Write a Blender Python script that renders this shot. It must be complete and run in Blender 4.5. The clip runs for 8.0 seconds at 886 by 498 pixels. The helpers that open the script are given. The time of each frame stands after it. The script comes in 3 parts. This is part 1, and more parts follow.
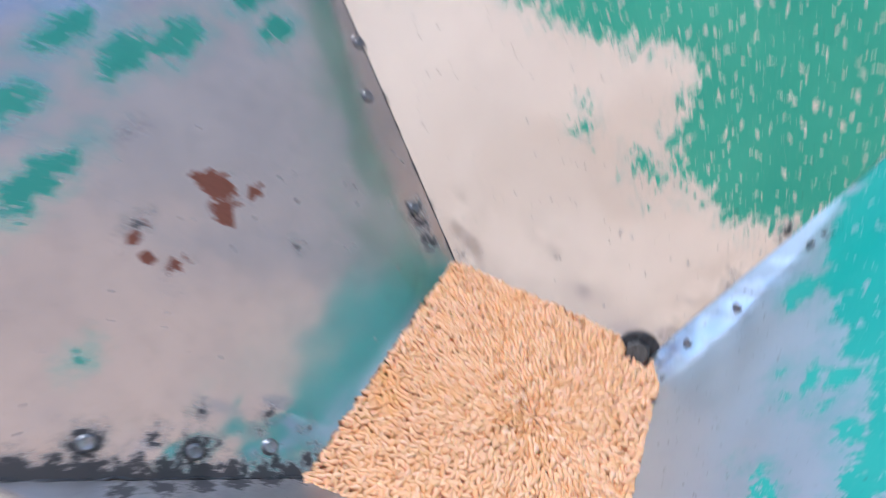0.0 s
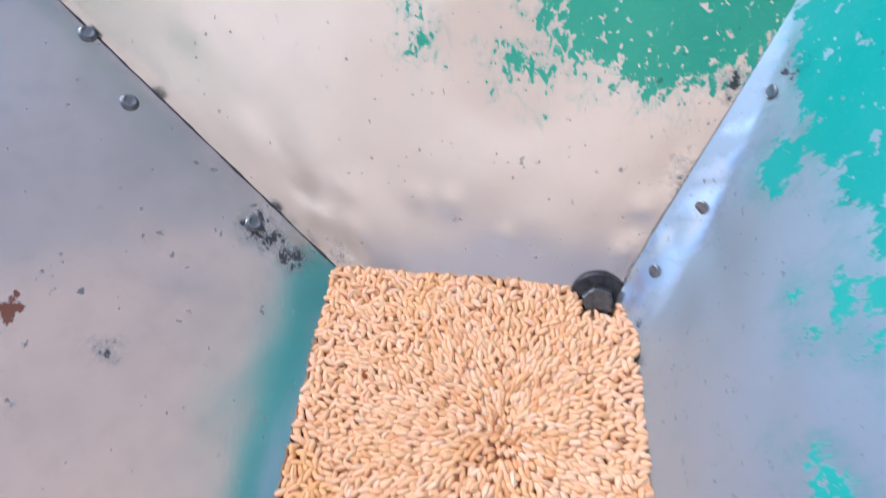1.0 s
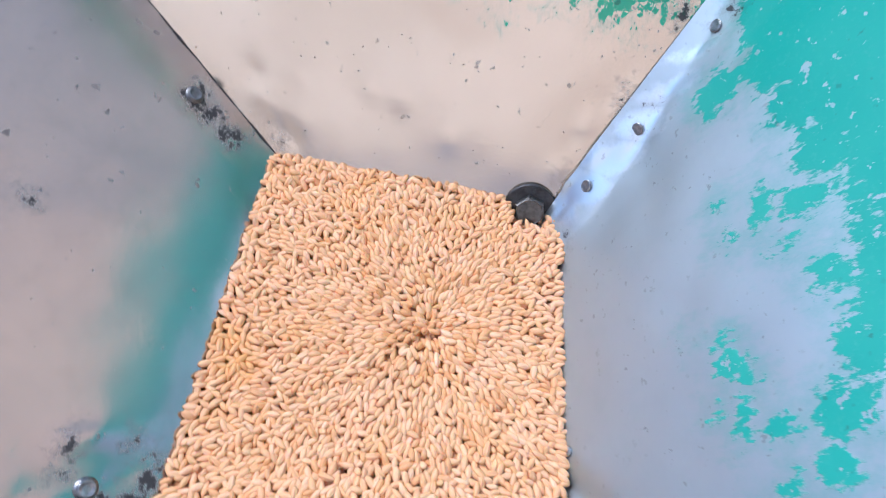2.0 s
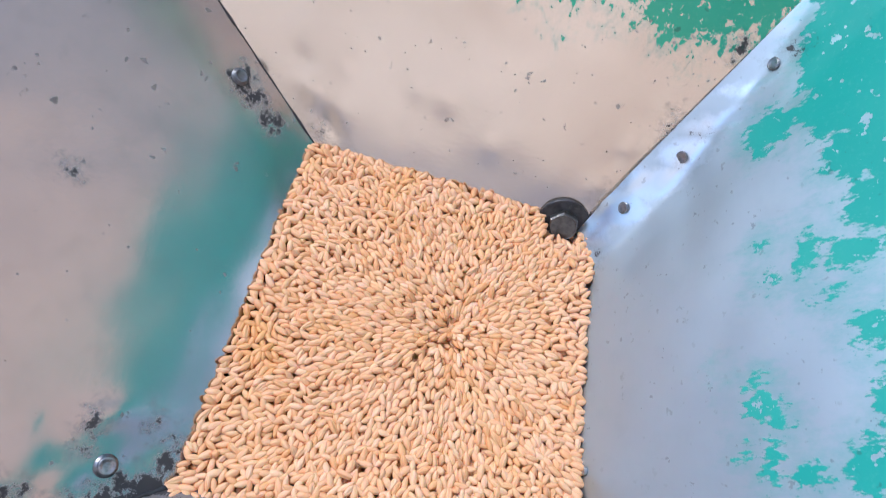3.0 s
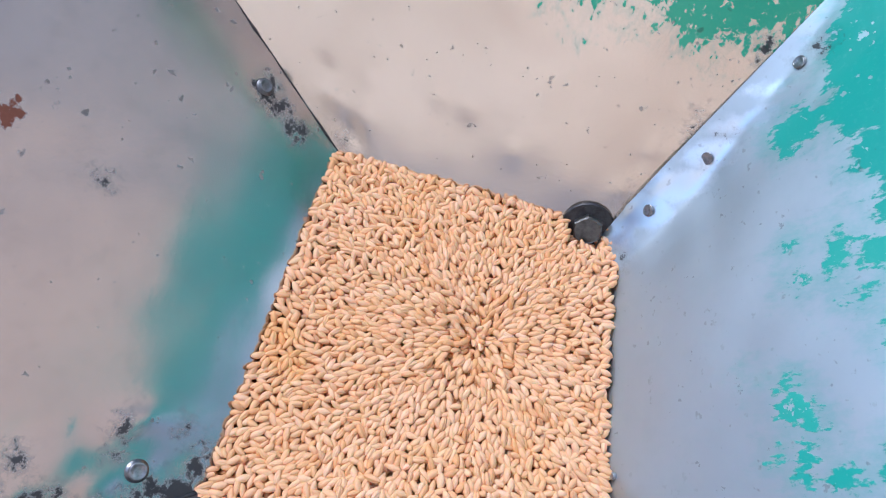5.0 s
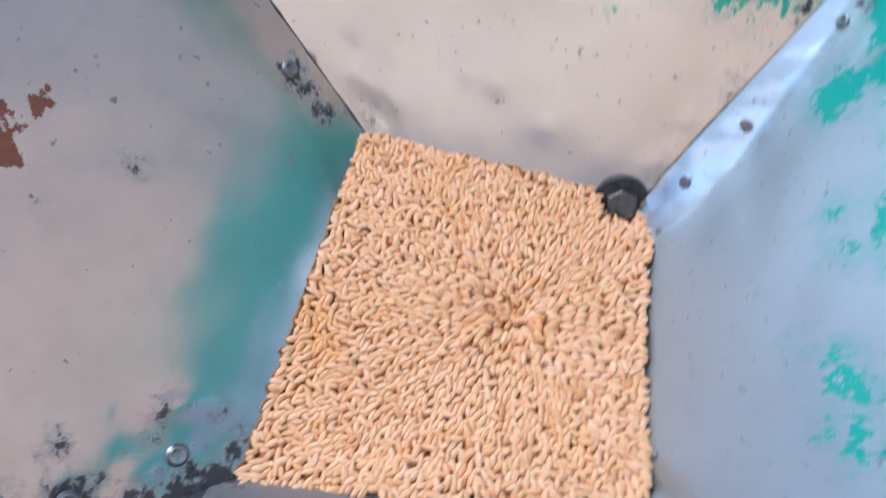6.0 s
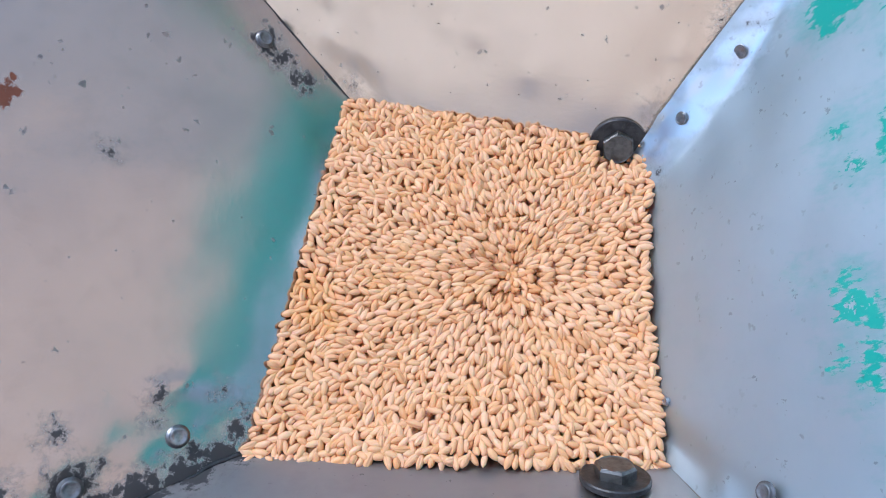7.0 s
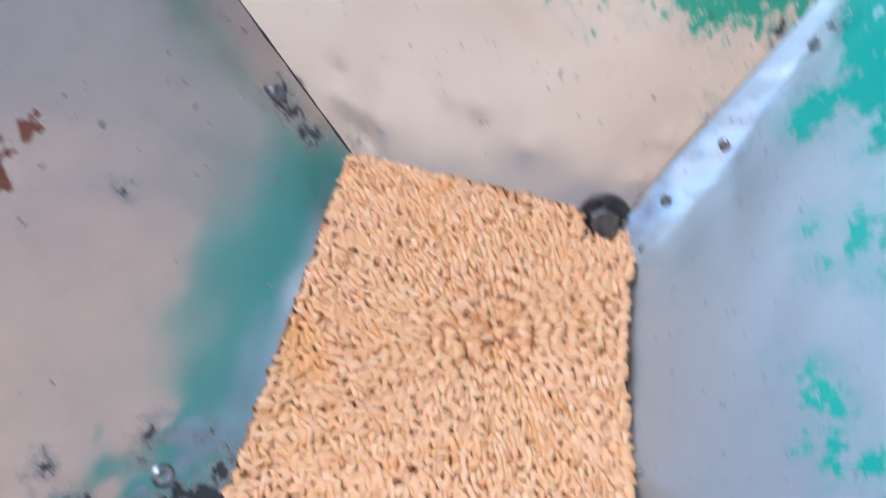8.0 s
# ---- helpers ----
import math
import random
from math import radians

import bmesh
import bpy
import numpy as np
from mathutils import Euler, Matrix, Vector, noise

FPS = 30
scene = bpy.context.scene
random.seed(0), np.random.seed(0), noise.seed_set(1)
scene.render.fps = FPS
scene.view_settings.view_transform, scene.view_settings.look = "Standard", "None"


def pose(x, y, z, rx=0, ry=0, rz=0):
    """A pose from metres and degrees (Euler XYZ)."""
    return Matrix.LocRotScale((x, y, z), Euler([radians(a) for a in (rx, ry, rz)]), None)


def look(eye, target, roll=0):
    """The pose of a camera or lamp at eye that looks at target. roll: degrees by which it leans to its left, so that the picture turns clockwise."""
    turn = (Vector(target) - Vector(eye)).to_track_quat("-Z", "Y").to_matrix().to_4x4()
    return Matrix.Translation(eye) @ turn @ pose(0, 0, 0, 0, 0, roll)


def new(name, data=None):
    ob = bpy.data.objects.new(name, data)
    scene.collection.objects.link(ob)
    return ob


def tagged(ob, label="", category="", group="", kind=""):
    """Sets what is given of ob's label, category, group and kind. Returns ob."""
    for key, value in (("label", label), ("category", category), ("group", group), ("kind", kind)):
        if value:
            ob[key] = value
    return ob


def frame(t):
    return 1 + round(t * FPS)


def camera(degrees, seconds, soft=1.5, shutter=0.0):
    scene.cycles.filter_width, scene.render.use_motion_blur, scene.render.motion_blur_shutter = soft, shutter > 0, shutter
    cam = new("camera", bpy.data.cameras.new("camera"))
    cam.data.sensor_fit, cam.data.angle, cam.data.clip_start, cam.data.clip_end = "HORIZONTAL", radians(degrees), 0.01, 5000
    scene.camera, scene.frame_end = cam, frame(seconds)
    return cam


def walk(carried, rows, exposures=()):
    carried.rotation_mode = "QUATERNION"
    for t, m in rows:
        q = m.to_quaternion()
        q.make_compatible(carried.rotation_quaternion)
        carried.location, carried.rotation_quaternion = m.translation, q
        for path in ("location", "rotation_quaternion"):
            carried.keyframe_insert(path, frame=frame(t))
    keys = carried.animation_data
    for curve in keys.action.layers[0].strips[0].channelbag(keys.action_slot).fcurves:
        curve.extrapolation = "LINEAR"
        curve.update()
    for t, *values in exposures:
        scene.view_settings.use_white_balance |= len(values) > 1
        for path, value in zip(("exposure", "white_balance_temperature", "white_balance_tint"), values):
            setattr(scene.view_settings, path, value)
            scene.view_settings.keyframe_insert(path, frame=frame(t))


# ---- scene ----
# ---------- camera ----------
cam = camera(65.5, 8.0, soft=0.65, shutter=0.6)
PATH = [
    (0, (0.1152, -0.2136, 0.3071), (0.0265, -0.0599, 0.0906), -0.45),
    (0.2, (0.1088, -0.1827, 0.2759), (0.0350, -0.0438, 0.0442), -4.31),
    (0.4, (0.1055, -0.1640, 0.2518), (0.0447, -0.0325, 0.0123), -8.51),
    (0.5, (0.1127, -0.1517, 0.2548), (0.0522, -0.0226, 0.0138), -9.61),
    (0.7, (0.1083, -0.1421, 0.2499), (0.0610, -0.0129, 0.0060), -8.45),
    (0.9, (0.1135, -0.1211, 0.2511), (0.0515, 0.0024, 0.0076), -19.39),
    (1, (0.1119, -0.1195, 0.2503), (0.0476, 0.0073, 0.0090), -19.75),
    (1.2, (0.1043, -0.1421, 0.2370), (0.0528, -0.0054, -0.0019), -14.15),
    (1.3, (0.1023, -0.1445, 0.2323), (0.0562, -0.0090, -0.0083), -12.02),
    (2.3, (0.0893, -0.1496, 0.2507), (0.0793, -0.0352, -0.0047), 8.27),
    (2.5, (0.0829, -0.1477, 0.2493), (0.0745, -0.0362, -0.0074), 10.18),
    (3, (0.0775, -0.1450, 0.2492), (0.0654, -0.0288, -0.0053), 10.62),
    (3.5, (0.0807, -0.1458, 0.2507), (0.0622, -0.0242, -0.0009), 8.34),
    (4, (0.0815, -0.1476, 0.2519), (0.0679, -0.0241, 0.0009), 9.69),
    (4.5, (0.0799, -0.1472, 0.2496), (0.0622, -0.0305, -0.0043), 7.07),
    (5.8, (0.0769, -0.1468, 0.2479), (0.0456, -0.0286, -0.0040), 2.83),
    (6, (0.0771, -0.1476, 0.2448), (0.0450, -0.0390, -0.0113), -1.17),
    (6.5, (0.0881, -0.1464, 0.2330), (0.0457, -0.0533, -0.0276), -12.93),
    (7, (0.0909, -0.1478, 0.2343), (0.0486, -0.0496, -0.0244), -12.19),
    (7.5, (0.0918, -0.1484, 0.2356), (0.0518, -0.0479, -0.0226), -10.34),
    (7.9, (0.0875, -0.1501, 0.2424), (0.0557, -0.0384, -0.0124), -2.28),
    (8, (0.0817, -0.1478, 0.2478), (0.0491, -0.0320, -0.0050), -0.97),
]
walk(cam, [(t, look(e, a, r)) for t, e, a, r in PATH], exposures=[(0, 1.10, 5650, 11), (0.5, 1.13, 5330, 8), (1.0, 1.19, 5480, 11), (1.3, 1.19, 5500, 11), (2.5, 1.06, 5750, 11), (4.5, 0.98, 5700, 11), (6.5, 0.97, 5500, 8), (8, 1.01, 5600, 9)])

# ---------- daylight ----------
SUN_EL, SUN_AZ = 46.0, 304.0          # degrees; azimuth clockwise from +y
world = bpy.data.worlds.new("world")
scene.world = world
world.use_nodes = True
wn = world.node_tree.nodes
sky = wn.new("ShaderNodeTexSky")
sky.sky_type = "NISHITA"
sky.sun_disc = False
sky.sun_elevation, sky.sun_rotation = radians(SUN_EL), radians(SUN_AZ)
sky.dust_density, sky.air_density, sky.ozone_density = 0.6, 1.2, 2.0
wn["Background"].inputs["Strength"].default_value = 0.165
world.node_tree.links.new(sky.outputs[0], wn["Background"].inputs["Color"])
sun_data = bpy.data.lights.new("sun", "SUN")
sun_data.energy, sun_data.angle, sun_data.color = 1.1, radians(20), (1.0, 0.92, 0.82)
sun = new("sun", sun_data)
sun_dir = Vector((math.sin(radians(SUN_AZ)) * math.cos(radians(SUN_EL)), math.cos(radians(SUN_AZ)) * math.cos(radians(SUN_EL)), math.sin(radians(SUN_EL))))
sun.matrix_world = look(sun_dir * 3, (0, 0, 0))


# ---------- materials ----------
class Nodes:
    """A small builder for node materials."""

    def __init__(self, name):
        self.mat = bpy.data.materials.new(name)
        self.mat.use_nodes = True
        self.tree = self.mat.node_tree
        self.bsdf = self.tree.nodes["Principled BSDF"]

    def node(self, kind, props=(), **inputs):
        n = self.tree.nodes.new(kind)
        for key, value in props:
            if key == "operation":
                n.operation = value
            elif key == "use_clamp":
                n.use_clamp = value
            elif key == "interpolation_type":
                n.interpolation_type = value
            elif key == "data_type":
                n.data_type = value
        for key, value in inputs.items():
            self.feed(n.inputs[int(key[1:]) if key[0] == "i" and key[1:].isdigit() else key.replace("_", " ")], value)
        return n

    def feed(self, socket, value):
        if isinstance(value, bpy.types.NodeSocket):
            self.tree.links.new(value, socket)
        else:
            socket.default_value = value

    def math(self, op, a, b=0.0, c=0.0, clamp=False):
        return self.node("ShaderNodeMath", (("operation", op), ("use_clamp", clamp)), i0=a, i1=b, i2=c).outputs[0]

    def noise(self, vec, scale, detail=4.0, rough=0.55):
        return self.node("ShaderNodeTexNoise", (), Vector=vec, Scale=scale, Detail=detail, Roughness=rough).outputs["Fac"]

    def scaled(self, vec, s, loc=(0, 0, 0)):
        return self.node("ShaderNodeMapping", (), Vector=vec, Scale=s, Location=loc).outputs[0]

    def step(self, v, a, b, lo=0.0, hi=1.0):
        return self.node("ShaderNodeMapRange", (("interpolation_type", "SMOOTHSTEP"),), i0=v, i1=a, i2=b, i3=lo, i4=hi).outputs[0]

    def mix(self, f, a, b):
        n = self.node("ShaderNodeMix", (("data_type", "RGBA"),))
        self.feed(n.inputs[0], f)
        self.feed(n.inputs[6], a)
        self.feed(n.inputs[7], b)
        return n.outputs[2]

    def mixf(self, f, a, b):
        n = self.node("ShaderNodeMix")
        self.feed(n.inputs[0], f)
        self.feed(n.inputs[2], a)
        self.feed(n.inputs[3], b)
        return n.outputs[0]

    def bump(self, height, strength, distance, normal=None):
        n = self.node("ShaderNodeBump", (), Height=height, Strength=strength, Distance=distance)
        if normal is not None:
            self.feed(n.inputs["Normal"], normal)
        return n.outputs[0]

    def blobs(self, vec, spots):
        """How deep a point lies inside a few rounded patches, in millimetres. A spot: centre u, v and radii, in millimetres."""
        best = None
        for u, v, ru, rv in spots:
            m = self.scaled(vec, (1 / ru, 1 / rv, 0), (-u / ru, -v / rv, 0))
            d = self.node("ShaderNodeVectorMath", (("operation", "LENGTH"),), i0=m).outputs["Value"]
            d = self.math("MULTIPLY", self.math("SUBTRACT", 1.0, d), min(ru, rv))
            best = d if best is None else self.math("MAXIMUM", best, d)
        return best


def rgb(r, g, b):
    return (r, g, b, 1.0)


def sheet_material(name, paint, rust=(), soot=(), dots=0.69, paint_color=(0.013, 0.31, 0.255), speck=0.5, seed=0.0, grain_way=(0.9, 1.0, 1.0), gloss=0.19, film=0.22, wear=0.62, darkening=0.0, marks=(), cool=0.0, ragged=1.0, pale=0.0, shiny=()):
    """Worn sheet steel: bare rubbed metal, what is left of the green paint, black grime, rust and fine scratches."""
    k = Nodes(name)
    co = k.node("ShaderNodeTexCoord").outputs["Object"]
    mm = k.scaled(co, (1000, 1000, 1000), (seed, 0, 0))
    flat = k.scaled(co, (1000, 1000, 0))
    broad = k.noise(mm, 0.018, 3)
    mid = k.noise(mm, 0.09, 5, 0.6)
    fine = k.noise(mm, 0.5, 4, 0.65)
    brushed = k.noise(k.scaled(mm, (0.04, 1.0, 1.0)), 0.9, 3)
    bare = k.mix(k.step(broad, 0.35, 0.7), rgb(0.66, 0.61, 0.58), rgb(0.56, 0.53, 0.52))
    bare = k.mix(k.step(mid, 0.45, 0.75, 0.0, 0.35), bare, rgb(0.45, 0.42, 0.40))
    # pale and cool put each side's light into its steel; darkening dims it evenly
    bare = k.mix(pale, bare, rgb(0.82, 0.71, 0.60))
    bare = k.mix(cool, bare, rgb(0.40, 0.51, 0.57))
    bare = k.mix(darkening, bare, rgb(0.22, 0.22, 0.24))
    rough = k.mixf(brushed, gloss, gloss + 0.04)
    rough = k.math("ADD", rough, k.math("MULTIPLY", mid, 0.06))
    # the seam strip's reflected sky, painted in as brighter, smoother metal
    if shiny:
        worn = k.step(k.math("ADD", k.blobs(flat, shiny), k.math("MULTIPLY", k.math("SUBTRACT", k.noise(mm, 0.12, 4, 0.6), 0.5), 8.0)), -1.0, 3.0, 0.0, 0.9)
        bare = k.mix(worn, bare, rgb(0.80, 0.84, 0.87))
        rough = k.mixf(worn, rough, 0.27)
    # paint that is left, with torn rims and pin holes
    field = k.blobs(flat, paint)
    tear = k.math("ADD", k.math("MULTIPLY", k.math("SUBTRACT", k.noise(k.scaled(mm, grain_way), 0.11, 6, 0.64), 0.5), 18.0 * ragged), field)
    tear = k.math("ADD", tear, k.math("MULTIPLY", k.math("SUBTRACT", k.noise(k.scaled(mm, grain_way), 0.4, 4, 0.6), 0.5), 11.0 * ragged))
    keep = k.step(tear, 0.5, 2.8)
    chip = k.step(k.noise(k.scaled(mm, (1, 1, 1), (7, 3, 0)), 0.22, 3, 0.6), wear, wear + 0.03)
    keep = k.math("MULTIPLY", keep, k.math("SUBTRACT", 1.0, chip))
    haze = k.math("MULTIPLY", k.step(tear, -9.0, 1.0, 0.0, film), k.step(mid, 0.35, 0.6, 0.4, 1.4))
    # one paint all round; paint_color also carries the light on each sheet
    pr, pg, pb = paint_color
    tone = k.mix(k.step(broad, 0.3, 0.7), rgb(pr, pg, pb), rgb(pr * 1.4 + 0.01, pg * 1.12, pb * 1.1))
    tone = k.mix(k.step(fine, 0.5, 0.8, 0.0, 0.5), tone, rgb(pr * 3 + 0.03, pg * 1.15, pb * 1.2))
    color = k.mix(haze, bare, rgb(0.16, 0.46, 0.43))
    color = k.mix(keep, color, tone)
    metal = k.math("SUBTRACT", 1.0, keep)
    # grime; the soot spots also hold the seam gap's painted shade
    black = k.step(k.noise(mm, 0.13, 4, 0.7), 0.665, 0.71, 0.0, speck)
    black = k.math("MAXIMUM", black, k.step(k.noise(k.scaled(mm, (1, 1, 1), (31, 9, 0)), 0.30, 2, 0.5), dots, dots + 0.09, 0.0, k.math("MULTIPLY", speck, k.step(k.noise(k.scaled(mm, (1, 1, 1), (3, 77, 0)), 0.035, 2), 0.42, 0.6, 0.25, 1.0))))
    if soot:
        sf = k.math("ADD", k.blobs(flat, soot), k.math("MULTIPLY", k.math("SUBTRACT", k.noise(mm, 0.24, 6, 0.72), 0.53), 24.0))
        black = k.math("MAXIMUM", black, k.step(sf, 0.8, 3.2, 0.0, 0.95))
        black = k.math("MAXIMUM", black, k.step(sf, -4.0, 4.0, 0.0, 0.3))
    if marks:
        mf = k.math("ADD", k.blobs(flat, marks), k.math("MULTIPLY", k.math("SUBTRACT", k.noise(mm, 0.45, 4, 0.7), 0.5), 8.0))
        black = k.math("MAXIMUM", black, k.step(mf, 0.2, 1.6, 0.0, 0.65))
    color = k.mix(black, color, rgb(0.022, 0.022, 0.026))
    metal = k.math("MULTIPLY", metal, k.math("SUBTRACT", 1.0, black))
    if rust:
        rf = k.math("ADD", k.blobs(flat, rust), k.math("MULTIPLY", k.math("SUBTRACT", k.noise(mm, 0.14, 5, 0.65), 0.5), 22.0))
        red = k.step(rf, 0.6, 2.2)
        color = k.mix(red, color, k.mix(fine, rgb(0.12, 0.035, 0.02), rgb(0.24, 0.08, 0.045)))
        metal = k.math("MULTIPLY", metal, k.math("SUBTRACT", 1.0, red))
        rough = k.mixf(red, rough, 0.75)
    rough = k.mixf(keep, rough, 0.42)
    rough = k.mixf(black, rough, 0.6)
    k.feed(k.bsdf.inputs["Base Color"], color)
    k.feed(k.bsdf.inputs["Metallic"], metal)
    k.feed(k.bsdf.inputs["Roughness"], rough)
    n = k.bump(mid, 0.05, 0.0006)
    n = k.bump(keep, 0.35, 0.00012, n)
    n = k.bump(fine, 0.10, 0.0002, n)
    k.feed(k.bsdf.inputs["Normal"], n)
    return k.mat


def steel_material(name, color, metal, rough, darkening=0.4):
    k = Nodes(name)
    co = k.node("ShaderNodeTexCoord").outputs["Object"]
    mm = k.scaled(co, (1000, 1000, 1000))
    a, b = k.noise(mm, 0.35, 4), k.noise(mm, 1.3, 3, 0.65)
    c = k.mix(k.step(a, 0.35, 0.7), rgb(*color), rgb(*(v * 0.55 for v in color)))
    # here the darkening is dirt, in fine specks
    c = k.mix(k.step(b, 0.55, 0.75, 0.0, darkening), c, rgb(0.16, 0.17, 0.14))
    k.feed(k.bsdf.inputs["Base Color"], c)
    k.feed(k.bsdf.inputs["Metallic"], metal)
    k.feed(k.bsdf.inputs["Roughness"], k.mixf(b, rough * 0.8, rough * 1.25))
    k.feed(k.bsdf.inputs["Normal"], k.bump(b, 0.35, 0.0002))
    return k.mat


def wheat_material(name, joined):
    """Pale golden grain skin; each grain has its own tone."""
    k = Nodes(name)
    if joined:
        own = k.node("ShaderNodeNewGeometry").outputs["Random Per Island"]
    else:
        own = k.node("ShaderNodeObjectInfo").outputs["Random"]
    co = k.node("ShaderNodeTexCoord").outputs["Object"]
    mm = k.scaled(co, (1000, 1000, 1000))
    ramp = k.node("ShaderNodeValToRGB", (), Fac=own)
    e = ramp.color_ramp.elements
    e[0].position, e[0].color = 0.0, rgb(0.62, 0.275, 0.10)
    e[1].position, e[1].color = 1.0, rgb(0.86, 0.56, 0.35)
    for p, c in ((0.05, (0.72, 0.35, 0.14)), (0.45, (0.785, 0.43, 0.215)), (0.8, (0.82, 0.49, 0.27))):
        x = e.new(p)
        x.color = rgb(*c)
    a, b = k.noise(mm, 0.5, 3), k.noise(mm, 2.2, 3)
    c = k.mix(k.step(a, 0.5, 0.8, 0.0, 0.35), ramp.outputs[0], rgb(0.62, 0.34, 0.15))
    c = k.mix(k.step(b, 0.5, 0.8, 0.0, 0.25), c, rgb(0.86, 0.64, 0.42))
    # batches: some parts of the heap are riper, some paler and pinker
    place = k.scaled(k.node("ShaderNodeNewGeometry").outputs["Position"], (1000, 1000, 0))
    c = k.mix(k.step(k.noise(place, 0.035, 3, 0.6), 0.5, 0.72, 0.0, 0.45), c, rgb(0.80, 0.42, 0.17))
    c = k.mix(k.step(k.noise(k.scaled(place, (1, 1, 0), (50, 20, 0)), 0.05, 2), 0.5, 0.7, 0.0, 0.3), c, rgb(0.86, 0.53, 0.34))
    c = k.mix(k.step(k.blobs(place, [(6, -82, 20, 9), (14, -92, 16, 10)]), 0.0, 7.0, 0.0, 0.6), c, rgb(0.76, 0.36, 0.11))
    tip = k.node("ShaderNodeAttribute")
    tip.attribute_name = "germ"
    c = k.mix(k.math("MULTIPLY", tip.outputs["Fac"], 0.5), c, rgb(0.50, 0.22, 0.08))
    k.feed(k.bsdf.inputs["Base Color"], c)
    k.feed(k.bsdf.inputs["Roughness"], 0.43)
    k.feed(k.bsdf.inputs["Specular IOR Level"], 0.4)
    k.feed(k.bsdf.inputs["Subsurface Weight"], 0.2)
    k.feed(k.bsdf.inputs["Subsurface Radius"], (0.0026, 0.0008, 0.00025))
    k.feed(k.bsdf.inputs["Normal"], k.bump(b, 0.55, 0.00025))
    return k.mat


# what is left of the paint, (u, v, radius u, radius v) in millimetres on each sheet
PAINT_N = [(60, 270, 330, 130), (130, 128, 46, 52), (128, 84, 14, 11), (112, 100, 28, 18), (30, 152, 40, 16), (75, 87, 6, 5), (42, 96, 4, 5), (86, 78, 3, 4)]
PAINT_E = [(20, 300, 400, 150), (30, 118, 30, 10), (70, 112, 26, 9), (-26, 138, 48, 54), (-85, 150, 45, 64), (-12, 74, 9, 10), (-14, 96, 16, 14), (8, 99, 12, 11), (26, 104, 13, 10), (4, 116, 26, 20),
           (41, 71, 5.5, 3.6), (30, 70, 3, 3), (36, 83, 7, 6), (40, 96, 8, 8), (52, 90, 4, 6), (65, 101, 8, 8), (86, 104, 8, 8), (99, 98, 10, 10), (82, 67, 5.5, 4.5), (88, 73, 5, 5), (76, 64, 3, 4), (73, 57, 2.6, 2.6), (98, 70, 6, 4), (95, 62, 3, 3),
           (103, 81, 5, 5.5), (112, 92, 7, 7), (118, 80, 4, 6)]
PAINT_W = [(-30, 330, 300, 85), (26, 156, 12, 8), (-130, 167, 10, 6), (-100, 200, 14, 8), (-163, 108, 4, 2.6), (-22, 181, 18, 10), (34, 178, 20, 10), (-60, 212, 20, 8), (-120, 170, 26, 8), (-48, 190, 18, 10)]
PAINT_S = [(-60, 118, 9, 5), (20, 110, 6, 5)]
RUST_W = [(-66, 119, 9, 9), (-72, 109, 10, 7), (-69, 126, 5, 6), (-54, 106, 5.5, 3.5), (-108, 106, 7, 4), (-113, 118, 4, 5), (-110, 128, 7, 3)]
SOOT_W = [(6, 37, 8, 7), (2, 29, 6, 7), (-3, 19, 6, 7), (-148, 17, 7, 5), (-137, 31, 5, 3), (-136, 5, 9, 5), (-125, 14, 4, 3), (-133, 34, 6, 3), (-163, 49, 9, 8), (-185, 84, 9, 9), (-76, 163, 5, 2), (-106, 131, 8, 4), (-60, 73, 3, 4),
          (-150, 58, 5, 4), (-168, 66, 6, 5), (-158, 44, 5, 4), (-180, 66, 6, 5)]
# grime along the south seam, with the gap's shade painted into it
SOOT_W += [(-147 - 8.2 * i, 7 + 11 * i, 10 + 0.6 * i, 9 + 0.5 * i) for i in range(11)]
MARKS_W = [(-39, 101, 1.5, 1.0), (-15, 75, 1.5, 1.3), (-11, 70, 1.5, 1.6), (-18, 63, 1.5, 1.0), (-45, 96, 1.5, 1.3), (-42, 87, 1.5, 1.6), (-65, 97, 1.5, 1.0), (-65, 97, 1.5, 1.3), (-84, 94, 1.5, 1.6), (-31, 98, 1.5, 1.0), (23, 67, 1.5, 1.3), (23, 60, 1.5, 1.6), (-76, 163, 1.5, 1.0), (-56, 71, 1.5, 1.3)]
SOOT_N = [(150, 79, 4, 5), (2, 5, 2.5, 4), (137, 46, 2.5, 5), (122, 8, 3, 5)]
# shade of the gap under the west sheet's edge, then grime by the bolt
SOOT_SHADE_S = [(-1 + 9.7 * i, 2 + 12 * i, 8, 8) for i in range(6)] + [(-120, 2, 9, 5)]
# bright strip down the north seam, painted where it mirrors the sky
SHEEN_E = [(4, 2, 8, 8), (-0.5, 13, 8, 11), (-8, 28, 7, 13), (-16, 42, 6, 12), (-24, 56, 4, 12), (-33, 70, 3, 10)]
SOOT_E = [(-37.6, 77.8, 3, 3), (-14.9, 40.3, 2.2, 2.2), (14, 0, 5, 3), (-40, 84, 3, 5), (-22, 47, 2, 4)]
# same steel on four sides; base tints carry the light each one gets
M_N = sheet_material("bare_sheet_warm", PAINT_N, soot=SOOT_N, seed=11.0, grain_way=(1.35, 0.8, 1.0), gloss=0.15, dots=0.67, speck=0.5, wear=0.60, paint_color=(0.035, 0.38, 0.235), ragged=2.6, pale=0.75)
M_E = sheet_material("worn_painted_sheet", PAINT_E, soot=SOOT_E, seed=57.0, grain_way=(1.5, 0.75, 1.0), gloss=0.45, dots=0.66, speck=0.42, wear=0.63, film=0.3, cool=0.7, ragged=1.2, shiny=SHEEN_E)
